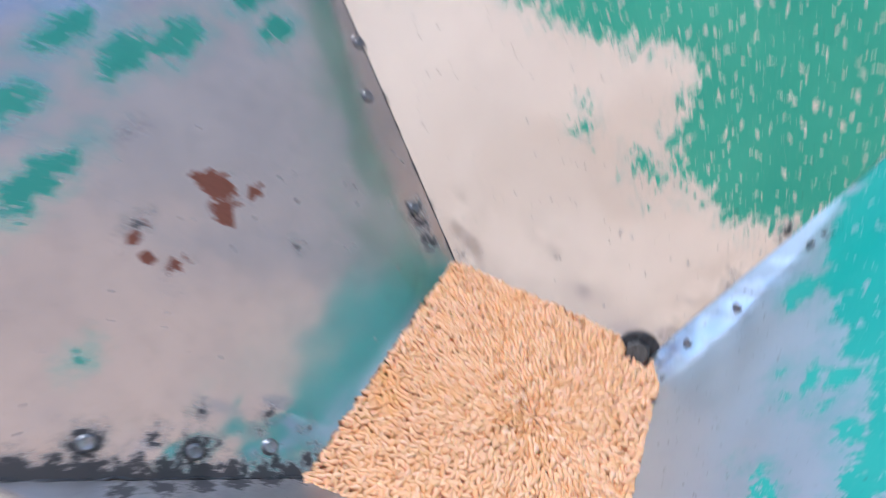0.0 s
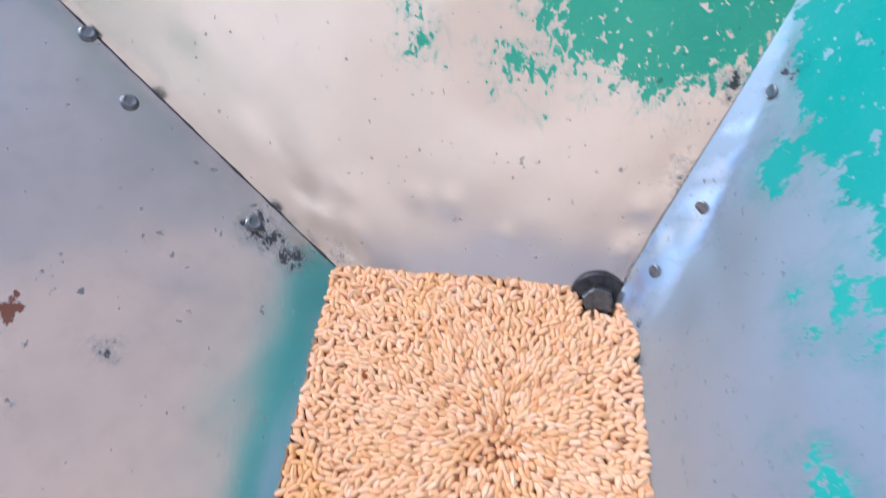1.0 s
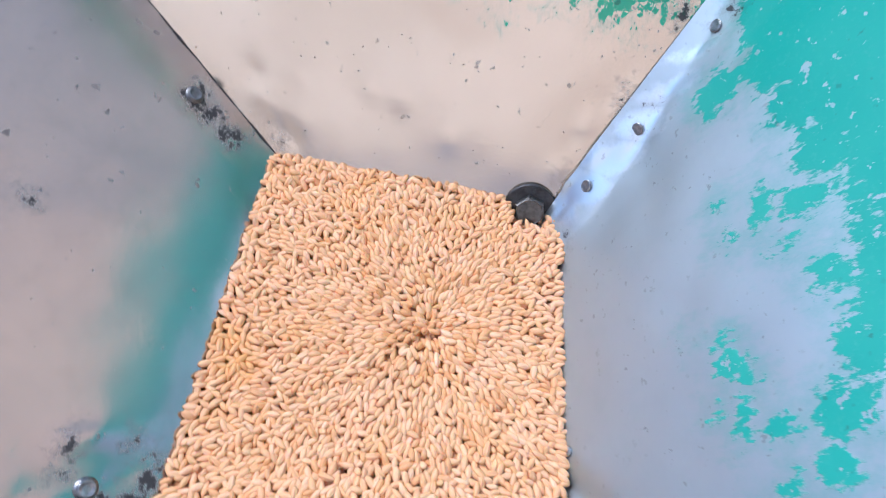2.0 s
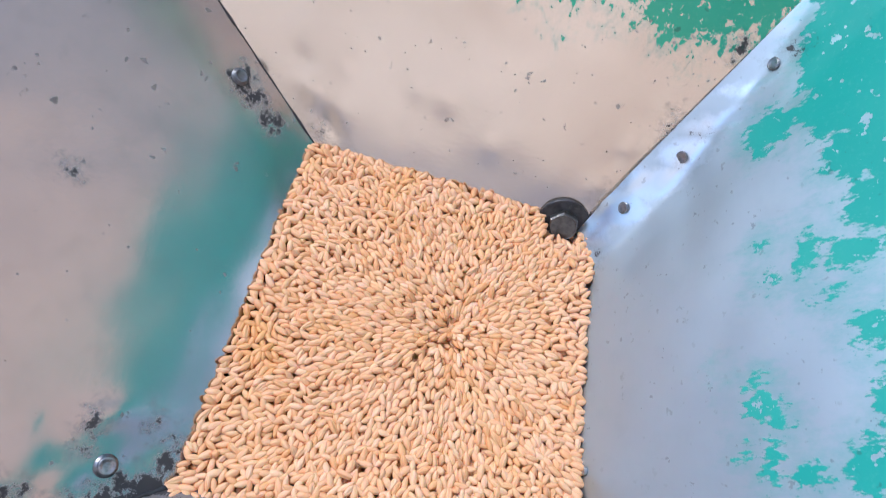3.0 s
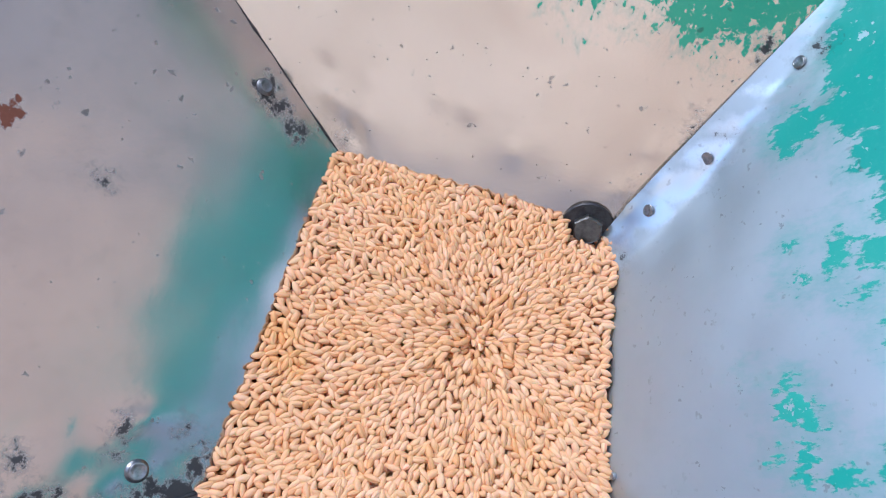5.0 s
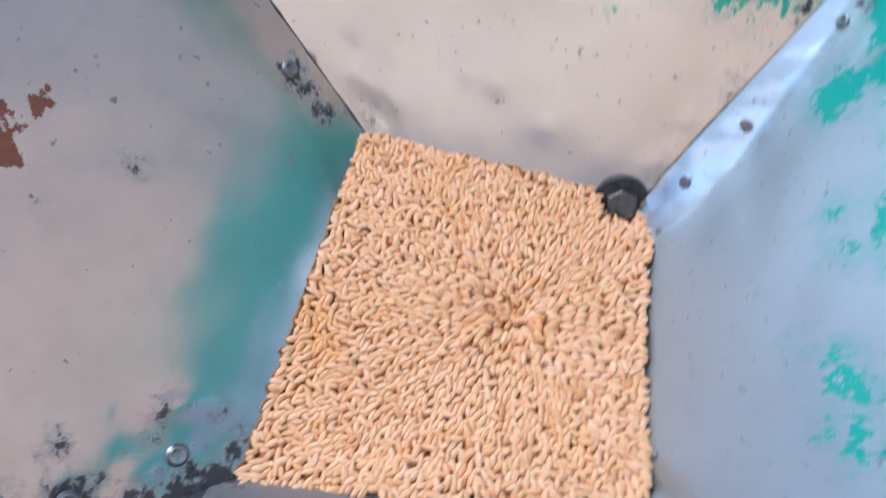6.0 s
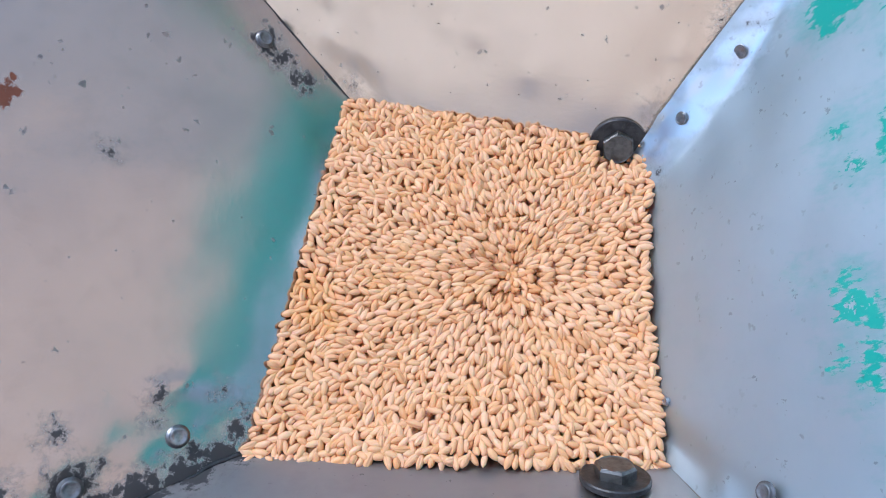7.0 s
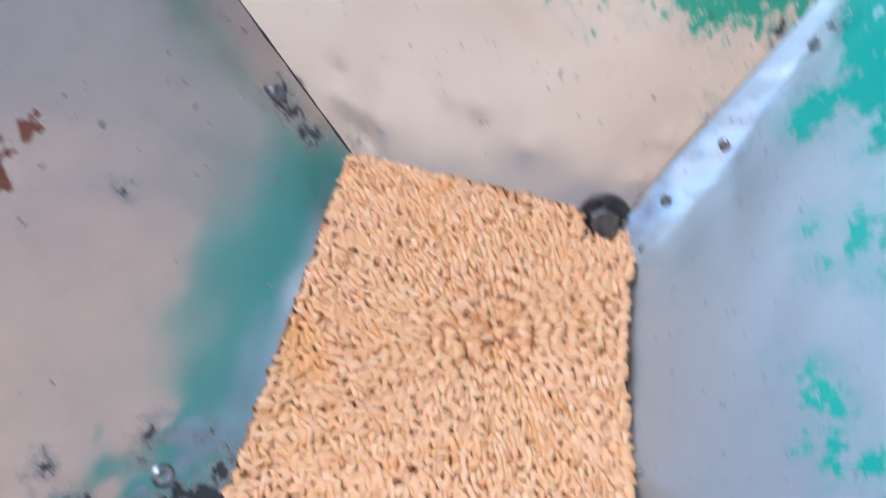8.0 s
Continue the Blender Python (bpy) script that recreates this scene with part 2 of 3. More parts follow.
M_W = sheet_material("rubbed_sheet", PAINT_W, rust=RUST_W, soot=SOOT_W, seed=93.0, gloss=0.14, film=0.4, darkening=0.34, marks=MARKS_W, paint_color=(0.02, 0.26, 0.20))
M_S = sheet_material("near_sheet", PAINT_S, soot=SOOT_SHADE_S, seed=140.0, gloss=0.42, darkening=0.55)
M_BLACK = steel_material("blackened_steel", (0.07, 0.07, 0.075), 0.75, 0.42, 0.35)
M_HEAD = steel_material("grey_bolt_steel", (0.17, 0.17, 0.165), 0.85, 0.40, 0.6)
M_ZINC = steel_material("zinc_steel", (0.46, 0.47, 0.49), 1.0, 0.36, 0.5)
M_SCUFFED = steel_material("scuffed_steel", (0.34, 0.35, 0.37), 0.9, 0.32, 0.6)
M_DIRTY = steel_material("dirty_steel", (0.22, 0.23, 0.25), 0.8, 0.5, 0.6)
M_WHEAT = wheat_material("wheat_skin", False)
M_WHEAT_JOINED = wheat_material("wheat_skin_joined", True)


def ground_material():
    k = Nodes("concrete")
    co = k.node("ShaderNodeTexCoord").outputs["Object"]
    a, b = k.noise(co, 2.0, 5), k.noise(co, 40.0, 4)
    k.feed(k.bsdf.inputs["Base Color"], k.mix(a, rgb(0.30, 0.27, 0.23), rgb(0.40, 0.36, 0.31)))
    k.feed(k.bsdf.inputs["Roughness"], 0.9)
    k.feed(k.bsdf.inputs["Normal"], k.bump(b, 0.4, 0.004))
    return k.mat


M_GROUND = ground_material()


def plaster_material(name, dark, light, stain=1.3, edge=(0.0, 1.0)):
    k = Nodes(name)
    co = k.node("ShaderNodeTexCoord").outputs["Object"]
    a, b = k.step(k.noise(co, stain, 5), *edge), k.noise(co, 30.0, 4)
    k.feed(k.bsdf.inputs["Base Color"], k.mix(a, rgb(*dark), rgb(*light)))
    k.feed(k.bsdf.inputs["Roughness"], 0.9)
    k.feed(k.bsdf.inputs["Normal"], k.bump(b, 0.4, 0.004))
    return k.mat


# tones and blotches of the added walls, chosen for the reflections they give
M_TAN = plaster_material("tan_plaster", (0.62, 0.47, 0.385), (0.72, 0.56, 0.465))
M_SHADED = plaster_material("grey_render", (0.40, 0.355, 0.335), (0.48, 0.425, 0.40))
M_DADO = plaster_material("dado_paint", (0.52, 0.43, 0.37), (0.62, 0.51, 0.44))
M_PALE = plaster_material("pale_plaster", (0.62, 0.50, 0.42), (0.92, 0.79, 0.69), 3.2, (0.36, 0.6))


# ---------- building helpers ----------
def part(name, bm, material, parent, label="", smooth=True):
    """Links a bmesh as one mesh object under a thing or a part."""
    me = bpy.data.meshes.new(name)
    bm.to_mesh(me)
    bm.free()
    for p in me.polygons:
        p.use_smooth = smooth
    me.materials.append(material)
    ob = new(name, me)
    ob.parent = parent
    if label:
        tagged(ob, label)
    return ob


# each wall of the hopper is the plane a.p = d, with the way u along it; v climbs it and n looks into the hopper
def wall_frame(n, u, o):
    n, u = Vector(n).normalized(), Vector(u).normalized()
    v = n.cross(u)
    m = Matrix((u, v, n)).transposed().to_4x4()
    m.translation = o
    return m


FRAME = {
    "N": wall_frame((0, -1, 0.7794), (1, 0, 0), (0, 0.0003, 0)),
    "W": wall_frame((1, 0.0234, 1.2237), (-0.0234, 1, 0), (-0.0006, 0, 0)),
    "E": wall_frame((-1, -0.1196, 0.5967), (0.1196, -1, 0), (0.1236, 0, 0)),
    "S": wall_frame((-0.178, 1, 0.93), (-1, -0.178, 0), (0, -0.1425, 0)),
}
Z_RIM, Z_FOOT = 0.24, -0.030
Z_FRONT = 0.064                          # unseen near rim, set low so the north sheet mirrors the added wall


def corner(a, b, z):
    """Where two walls meet at a height."""
    na, nb = FRAME[a].col[2].to_3d(), FRAME[b].col[2].to_3d()
    m = Matrix((na, nb, (0, 0, 1)))
    return m.inverted() @ Vector((na.dot(FRAME[a].translation), nb.dot(FRAME[b].translation), z))


def sheet(key, left, right, material, parent, label, dents=(), flare=None, inset=(0.0, 0.0), lip=0.0):
    """One sloping side of the hopper: a sheet 2 mm thick, slightly wavy, with its dents."""
    m = FRAME[key]
    inv = m.inverted()
    fl, fr = inv @ corner(key, left, Z_FOOT), inv @ corner(key, right, Z_FOOT)
    z_top = Z_FRONT if key == "S" else Z_RIM
    tl, tr = inv @ corner(key, left, z_top), inv @ corner(key, right, z_top)
    bm = bmesh.new()
    nu, nv = 96, 90
    front, back = [], []
    for j in range(nv + 1):
        b = j / nv
        for i in range(nu + 1):
            a = i / nu
            p = (fl * (1 - a) + fr * a) * (1 - b) + (tl * (1 - a) + tr * a) * b
            w = (fl - fr).length * (1 - b) + (tl - tr).length * b
            p.x += inset[0] * (1 - a) - inset[1] * a
            u, v = p.x * 1000, p.y * 1000
            edge = min(1.0, 6 * min(a, 1 - a))
            z = 0.7 * edge * noise.noise((u * 0.021, v * 0.021, 3.1 + m.translation.x * 90)) + 0.2 * edge * noise.noise((u * 0.06, v * 0.06, 9.7))
            for du, dv, r, h in dents:
                z += h * math.exp(-((u - du) ** 2 + (v - dv) ** 2) / (r * r))
            if flare:
                z += flare(u, v, a * w * 1000, (1 - a) * w * 1000)
            front.append(bm.verts.new((p.x, p.y, z / 1000 + lip)))
            back.append(bm.verts.new((p.x, p.y, z / 1000 - 0.002)))
    row = nu + 1
    for j in range(nv):
        for i in range(nu):
            q = (j * row + i, j * row + i + 1, (j + 1) * row + i + 1, (j + 1) * row + i)
            bm.faces.new([front[k] for k in q])
            bm.faces.new([back[k] for k in reversed(q)])
    rim = [i for i in range(row)] + [j * row + nu for j in range(1, nv + 1)] + [nv * row + i for i in range(nu - 1, -1, -1)] + [j * row for j in range(nv - 1, 0, -1)]
    for a, b in zip(rim, rim[1:] + rim[:1]):
        f = bm.faces.new((front[b], front[a], back[a], back[b]))
        for e in f.edges:
            e.smooth = False
    ob = part("side_sheet", bm, material, parent, label)
    ob.matrix_basis = m
    return ob


def lathe(profile, n=28, hexed=0):
    """A turned body from (radius, height) pairs; hexed: how many of the first rings are six-sided."""
    bm = bmesh.new()
    rings = []
    for k, (r, h) in enumerate(profile):
        ring = []
        for i in range(n):
            a = 2 * math.pi * i / n
            rr = r
            if k < hexed:
                rr = r * math.cos(math.pi / 6) / math.cos((a + math.pi / 6) % (math.pi / 3) - math.pi / 6)
            ring.append(bm.verts.new((rr * math.cos(a), rr * math.sin(a), h)))
        rings.append(ring)
    for lo, hi in zip(rings, rings[1:]):
        for i in range(n):
            bm.faces.new((lo[i], lo[(i + 1) % n], hi[(i + 1) % n], hi[i]))
    bm.faces.new(rings[-1])
    bm.faces.new(list(reversed(rings[0])))
    return bm


def on_wall(key, u, v, lift=0.0, turn=0.0):
    """A pose on a wall, u and v in millimetres."""
    return FRAME[key] @ pose(u / 1000, v / 1000, lift / 1000, 0, 0, turn)


# ---------- the hopper ----------
ground_bm = bmesh.new()
bmesh.ops.create_grid(ground_bm, x_segments=24, y_segments=24, size=30.0)
ground = part("ground", ground_bm, M_GROUND, None)
ground.location = (0.07, -0.07, Z_FOOT - 0.006)
tagged(ground, "plain concrete ground under the hopper", "ground", kind="structure")



def unseen_wall(name, size, m, material, label, dado=0.0):
    """An unseen plain wall, added to shape what the hopper's steel mirrors."""
    bm = bmesh.new()
    bmesh.ops.create_cube(bm, size=1.0)
    bmesh.ops.scale(bm, vec=size, verts=bm.verts)
    bmesh.ops.bevel(bm, geom=bm.edges[:], offset=0.004, segments=1, affect="EDGES")
    ob = part(name, bm, material, None, smooth=False)
    ob.matrix_basis = m
    tagged(ob, label, "wall", kind="structure")
    if not dado:
        return
    bm = bmesh.new()
    bmesh.ops.create_cube(bm, size=1.0)
    bmesh.ops.scale(bm, vec=(size[0] + 0.012, size[1] + 0.012, dado), verts=bm.verts)
    bmesh.ops.bevel(bm, geom=bm.edges[:], offset=0.004, segments=1, affect="EDGES")
    low = part("dado", bm, M_DADO, ob, "unseen brown lower band added to dim low reflections", smooth=False)
    low.location = (0, 0, (dado - size[2]) / 2 - 0.001)


# added out of view: warm and dark to the east, bright to the south
unseen_wall("wall_east", (0.06, 1.3, 3.0), pose(0.70, -0.25, 1.5 + Z_FOOT - 0.006), M_TAN, "unseen tan wall added for warm reflections")
unseen_wall("wall_north_east", (0.06, 1.8, 3.0), pose(0.76, 1.30, 1.5 + Z_FOOT - 0.006), M_SHADED, "unseen grey-brown wall added for darker reflections")
unseen_wall("wall_south", (2.2, 0.06, 2.0), pose(-0.43, -0.75, 1.0 + Z_FOOT - 0.006), M_PALE, "unseen pale wall, browner below, added for bright reflections", 0.30)

hopper = new("hopper")
tagged(hopper, "worn sheet steel grain hopper with peeling green paint", "hopper")


def flare_e(u, v, from_left, from_right):
    """The strips bent along both seams: they lie back from the seam and come up again further in; the long one is hammered uneven."""
    ease = min(1.0, max(0.0, (100 - v) / 80))
    width = (14.5 * ease + 3.5) * (1 + 0.16 * noise.noise((v * 0.05, 4.0, 0.0)))
    d = from_left
    foot = min(1.0, max(0.0, (v + 14) / 55)) ** 1.5
    lie = d / width if d < width else math.exp(-((d - width) / (12.0 + 20.0 * foot)) ** 2)
    low = min(1.0, max(0.0, (50 - v) / 40))
    e = from_right
    lie_low = e / 8.0 if e < 8 else math.exp(-((e - 8) / 10.0) ** 2)
    rise = 4.8 * ease * max(0.0, 1 - d / width)
    sag = 4.0 * min(1.0, d / 30) * math.sin(math.pi * min(1.0, max(0.0, v / 230)))
    beaten = (0.9 * noise.noise((d * 0.10, v * 0.07, 2.0)) + 0.35 * noise.noise((d * 0.25, v * 0.22, 6.0))) * math.exp(-(d / 22.0) ** 2) * min(1.0, d / 3)
    return rise - sag - 4.4 * ease * foot * lie - 1.3 * low * lie_low + beaten


sheet_n = sheet("N", "W", "E", M_N, hopper, "bare beige sheet steel with dents and green paint above", inset=(0.0006, 0.0004),
                dents=((73, 18, 4, 0.35), (51, 32, 5, 0.45), (38, 34, 5, 0.35), (22, 43, 20, -0.4), (62, 62, 22, 0.5), (8, 36, 5, 0.3), (84, 56, 12, 0.25), (96, 62, 14, 0.3), (-30, 62, 16, 0.3), (-8, 48, 12, 0.4), (10, 90, 18, 0.4), (48, 90, 16, 0.5), (10, 16, 6, 0.4), (118, 14, 5, 0.4), (121, 26, 4, -0.35), (126, 34, 4, 0.45), (131, 45, 4, -0.4), (124, 44, 6, -0.25), (134, 55, 5, -0.4), (6, 9, 4, -0.7), (-4, 22, 5, 0.7), (-10, 32, 5, -0.5)))
sheet_e = sheet("E", "N", "S", M_E, hopper, "sheet steel with peeling turquoise paint", flare=flare_e, dents=((127, 22, 4, 1.1), (131, 30, 5, -0.6), (104, 6, 4, 0.5), (-5, 8, 3, 0.7), (3, 5, 3, -0.5), (-44, 92, 3, 0.8)))
sheet_w = sheet("W", "S", "N", M_W, hopper, "rubbed bare sheet steel with rust and black grime", flare=lambda u, v, a, b: -0.06 * max(0.0, 16 - v) ** 2 / 16 * min(1.0, a / 25, b / 25),
                dents=((-126, 24, 6, 1.3), (-165, 40, 8, -1.2), (-148, 48, 8, 1.1), (-137, 14, 4, -0.8), (-132, 36, 5, 1.1), (-128, 30, 4, 1.2), (-135, 42, 4, -0.9), (-150, 34, 4, 1.2), (-155, 20, 4, 1.0), (-160, 56, 4, 1.4), (-167, 52, 4, -1.2), (-158, 30, 5, 1.1), (-176, 60, 7, 1.3), (-170, 72, 6, -1.0), (-190, 96, 9, 1.2), (-122, 12, 4, 0.7), (-152, 66, 7, 0.8), (-140, 58, 5, -0.6), (6, 34, 6, -0.6), (0, 20, 5, 0.5)))
sheet_s = sheet("S", "E", "W", M_S, hopper, "bare bluish sheet steel", inset=(0.0, 0.0005))

plate_bm = bmesh.new()
c4 = [corner("N", "W", Z_FOOT), corner("N", "E", Z_FOOT), corner("S", "E", Z_FOOT), corner("S", "W", Z_FOOT)]
lo = [plate_bm.verts.new((p.x * 1.0, p.y, Z_FOOT - 0.006)) for p in c4]
hi = [plate_bm.verts.new((p.x, p.y, Z_FOOT - 0.0005)) for p in c4]
for k in range(4):
    plate_bm.faces.new((lo[k], hi[k], hi[(k + 1) % 4], lo[(k + 1) % 4]))
plate_bm.faces.new(hi)
plate_bm.faces.new(list(reversed(lo)))
part("base_plate", plate_bm, M_DIRTY, hopper, "dark steel base plate", smooth=False)


def hex_bolt(m, turn):
    """A bolt with a 13 mm six-sided head on a wide washer."""
    bm = lathe([(6.5, 1.8), (6.5, 4.7), (6.0, 5.5), (5.3, 5.7), (5.0, 5.5)], 36, hexed=3)
    bmesh.ops.scale(bm, vec=(0.001,) * 3, verts=bm.verts)
    head = part("hex_bolt", bm, M_HEAD, hopper, "grey six-sided bolt head on a black washer", smooth=False)
    head.matrix_basis = m @ pose(0, 0, 0, 0, 0, turn)
    bm = lathe([(10.5, -0.2), (10.8, 0.2), (10.8, 1.5), (10.4, 1.9), (5.0, 2.0)], 40)
    bmesh.ops.scale(bm, vec=(0.001,) * 3, verts=bm.verts)
    part("washer", bm, M_BLACK, head, "black steel washer", smooth=False)


def pan_screw(m, radius, height, material, name="screw", label=""):
    """A low domed screw head with a flat, worn top."""
    r, h = radius, height
    bm = lathe([(r * 1.25, -0.1), (r * 1.25, 0.35), (r, 0.5), (r, h * 0.7), (r * 0.95, h * 0.9), (r * 0.86, h), (r * 0.7, h), (r * 0.62, h * 0.86), (r * 0.3, h * 0.84)], 24)
    bmesh.ops.scale(bm, vec=(0.001,) * 3, verts=bm.verts)
    ob = part(name, bm, material, hopper, label)
    ob.matrix_basis = m


hex_bolt(on_wall("N", 110.2, -4.6), 12)
hex_bolt(on_wall("S", -122.6, 11.5, 1.2) @ pose(0, 0, 0, 12), 8)
for u, v, steel in ((-142.5, 23.5, M_SCUFFED), (-163.3, 48.5, M_DIRTY), (-184.8, 84.1, M_SCUFFED)):
    pan_screw(on_wall("W", u, v, 0.2), 3.0, 2.0, steel, label="scuffed steel screw head in black grime")
for u, v in ((6, 37.7), (37.8, 98), (60.4, 122)):
    pan_screw(on_wall("W", u, v, 0.1), 2.9, 1.8, M_DIRTY, label="grimy screw head")
seam_lo, seam_hi = (FRAME["E"].inverted() @ corner("E", "N", z) * 1000 for z in (0.0, 0.1))
for u, v in ((-37.6, 77.8), (-14.9, 40.3), (-0.6, 15.1), (-62, 118)):
    seam = seam_lo.x + (seam_hi.x - seam_lo.x) * (v - seam_lo.y) / (seam_hi.y - seam_lo.y)
    here, beyond = flare_e(u, v, u - seam, 90.0), flare_e(u + 1, v, u + 1 - seam, 90.0)
    pan_screw(on_wall("E", u, v, here + 0.40) @ pose(0, 0, 0, 0, math.degrees(math.atan(here - beyond)), 0), 1.9, 0.45, M_SCUFFED, label="worn flat screw head ringed with grime")
pan_screw(on_wall("E", 99.9, 1.4, 0.1), 1.3, 0.8, M_ZINC, "rivet", "small bright rivet")
pan_screw(on_wall("E", 128, 38, 0.1), 2.5, 1.4, M_DIRTY, label="dull steel screw head")


def seam_bead(a, b, radius, z0, z1, lift):
    """A dark, uneven bead standing in for the shaded, grimy crack between two sheets."""
    p0, p1 = corner(a, b, z0), corner(a, b, z1)
    out = (FRAME[a].col[2].to_3d() + FRAME[b].col[2].to_3d()).normalized()
    bm = bmesh.new()
    n, rings = 110, []
    for i in range(n + 1):
        f = i / n
        p = p0.lerp(p1, f) + out * lift
        j = Vector((noise.noise((i * 0.21, z0, 1)), noise.noise((i * 0.21, z0, 5)), noise.noise((i * 0.21, z0, 9)))) * radius * 0.9
        r = radius * (0.55 + 0.75 * abs(noise.noise((i * 0.33, radius * 900, 2))))
        side = (p1 - p0).cross(out).normalized()
        rings.append([bm.verts.new(p + j + side * (r * math.cos(k * math.pi / 3)) + out * (r * math.sin(k * math.pi / 3))) for k in range(6)])
    for lo, hi in zip(rings, rings[1:]):
        for k in range(6):
            bm.faces.new((lo[k], lo[(k + 1) % 6], hi[(k + 1) % 6], hi[k]))
    bm.faces.new(rings[0])
    bm.faces.new(rings[-1])
    part("seam_bead", bm, M_BLACK, hopper, "dark bead standing in for the shaded, grimy seam")


seam_bead("N", "W", 0.0005, -0.004, 0.15, 0.0)
seam_bead("S", "W", 0.0012, -0.012, 0.08, 0.0)
seam_bead("N", "E", 0.00035, -0.004, 0.12, 0.0)

# ---------- the wheat ----------
SINK = np.array([78.5, -62.0])          # where the grain drains away, millimetres
DRAIN, FALL = 62.0, 0.06                # square millimetres a second of ring area over pi; millimetres a second of level
rng = np.random.default_rng(7)


def outline(z, shrink):
    """The four straight sides that bound the grain at a height: inward normals and offsets in millimetres."""
    sides = []
    for key, gap in zip("NESW", shrink):
        n, o = FRAME[key].col[2].to_3d(), FRAME[key].translation
        k = math.hypot(n.x, n.y)
        sides.append((n.x / k, n.y / k, (n.dot(o) - n.z * z / 1000) / k * 1000 + gap))
    return np.array(sides)


def level(p):
    """The height of the grain, millimetres."""
    r = np.hypot(p[..., 0] - SINK[0], p[..., 1] - SINK[1])
    ne = np.hypot(p[..., 0] - 118, p[..., 1] + 4)
    west, south = np.maximum(p[..., 0], 0), np.maximum(p[..., 1] + 140 - 0.178 * p[..., 0], 0)
    swell = 2.0 + 4.4 * np.exp(-((p[..., 0] - 75) / 50.0) ** 2)
    banks = np.maximum(0.5 * np.exp(-west / 14.0), swell * np.exp(-south / 14.0))
    return -3.0 * np.exp(-(r / 13.0) ** 2) - 1.7 * np.exp(-(ne / 26.0) ** 2) - 0.6 * np.exp(-(r / 45.0) ** 2) - 0.9 + banks


def settle(count, z, shrink):
    """Spreads grains evenly over the throat, lying along the way to the drain, and pushes them apart."""
    s = outline(z, shrink)
    pts = []
    while len(pts) < count:
        q = rng.uniform((-10, -160), (160, 15))
        if np.all(s[:, :2] @ q > s[:, 2]):
            pts.append(q)
    p = np.array(pts)
    away = np.hypot(*(p - SINK).T)
    lean = rng.normal(0, 1, count) * (0.34 + 0.5 * np.clip((away - 32) / 40, 0, 1)) + np.where(rng.random(count) < 0.12, rng.uniform(-1.2, 1.2, count), 0)
    for step in range(26):
        d = p - SINK
        th = np.arctan2(d[:, 1], d[:, 0]) + lean
        c, sn = np.cos(th), np.sin(th)
        diff = p[:, None] - p[None]
        along = diff[..., 0] * c[:, None] + diff[..., 1] * sn[:, None]
        across = -diff[..., 0] * sn[:, None] + diff[..., 1] * c[:, None]
        dist = np.sqrt((along / 5.5) ** 2 + (across / 2.5) ** 2) + 1e-6
        push = np.where(dist < 1, (1 - dist) / dist, 0)
        np.fill_diagonal(push, 0)
        p = p + np.clip((push[..., None] * diff).sum(1) * 0.30, -1.2, 1.2)
        gap = s[:, :2] @ p.T - s[:, 2:]
        for k in range(4):
            p -= np.minimum(gap[k], 0)[:, None] * s[k, :2]
    return p, lean


def grain_shape(length, width, depth, crease):
    """Vertices and faces of one wheat grain, in metres: an oval body, one end blunt, with its groove."""
    rings = 8
    around = [math.radians(a) for a in (90, 101, 122, 160, 200, 240, 270, 300, 340, 380, 418, 439)]
    segs = len(around)
    verts, faces = [(-length / 2, 0, 0)], []
    for i in range(1, rings):
        f = i / rings
        x = -math.cos(math.pi * f)
        r = (1 - x * x) ** 0.62 * (1 + 0.13 * x)
        for j in range(segs):
            a = around[j]
            k = 1.0 - (crease if j == 0 else 0.0)
            k *= 1 + 0.13 * noise.noise((x * 1.6, math.cos(a) * 1.3 + length * 7, math.sin(a) * 1.3))
            bow = 0.06 * width * math.sin(length * 9) * (1 - x * x)
            verts.append((x * length / 2, r * width / 2 * math.cos(a) * k + bow, r * depth / 2 * math.sin(a) * k + 0.05 * depth * (1 - x * x)))
    verts.append((length / 2, 0, 0))
    end = len(verts) - 1
    for j in range(segs):
        n = (j + 1) % segs
        faces.append((0, 1 + n, 1 + j))
        for i in range(rings - 2):
            a, b = 1 + i * segs, 1 + (i + 1) * segs
            faces.append((a + j, a + n, b + n, b + j))
        faces.append((1 + (rings - 2) * segs + j, 1 + (rings - 2) * segs + n, end))
    verts = np.array(verts)
    germ = np.clip((verts[:, 0] / (length / 2) - 0.72) / 0.28, 0, 1) + 0.6 * np.clip((-verts[:, 0] / (length / 2) - 0.85) / 0.15, 0, 1)
    groove = np.zeros(len(verts))
    if crease > 0.2:
        groove[1:-1:segs] = 0.4
    return verts / 1000, faces, np.maximum(germ, groove)


SHAPES = [grain_shape(6.3, 2.8, 2.6, 0.05), grain_shape(6.4, 2.85, 2.6, 0.30), grain_shape(5.7, 2.8, 2.6, 0.08), grain_shape(6.8, 2.7, 2.5, 0.26), grain_shape(5.4, 2.5, 2.4, 0.1), grain_shape(6.1, 2.95, 2.7, 0.04), grain_shape(6.7, 2.9, 2.6, 0.06)]


def mesh_from(name, verts, faces, germ, material):
    me = bpy.data.meshes.new(name)
    me.from_pydata([tuple(v) for v in verts], [], faces)
    me.attributes.new("germ", "FLOAT", "POINT").data.foreach_set("value", np.asarray(germ, dtype=np.float32))
    me.polygons.foreach_set("use_smooth", [True] * len(me.polygons))
    me.materials.append(material)
    me.update()
    return me


GRAIN_MESHES = [mesh_from("grain", v, f, g, M_WHEAT) for v, f, g in SHAPES]


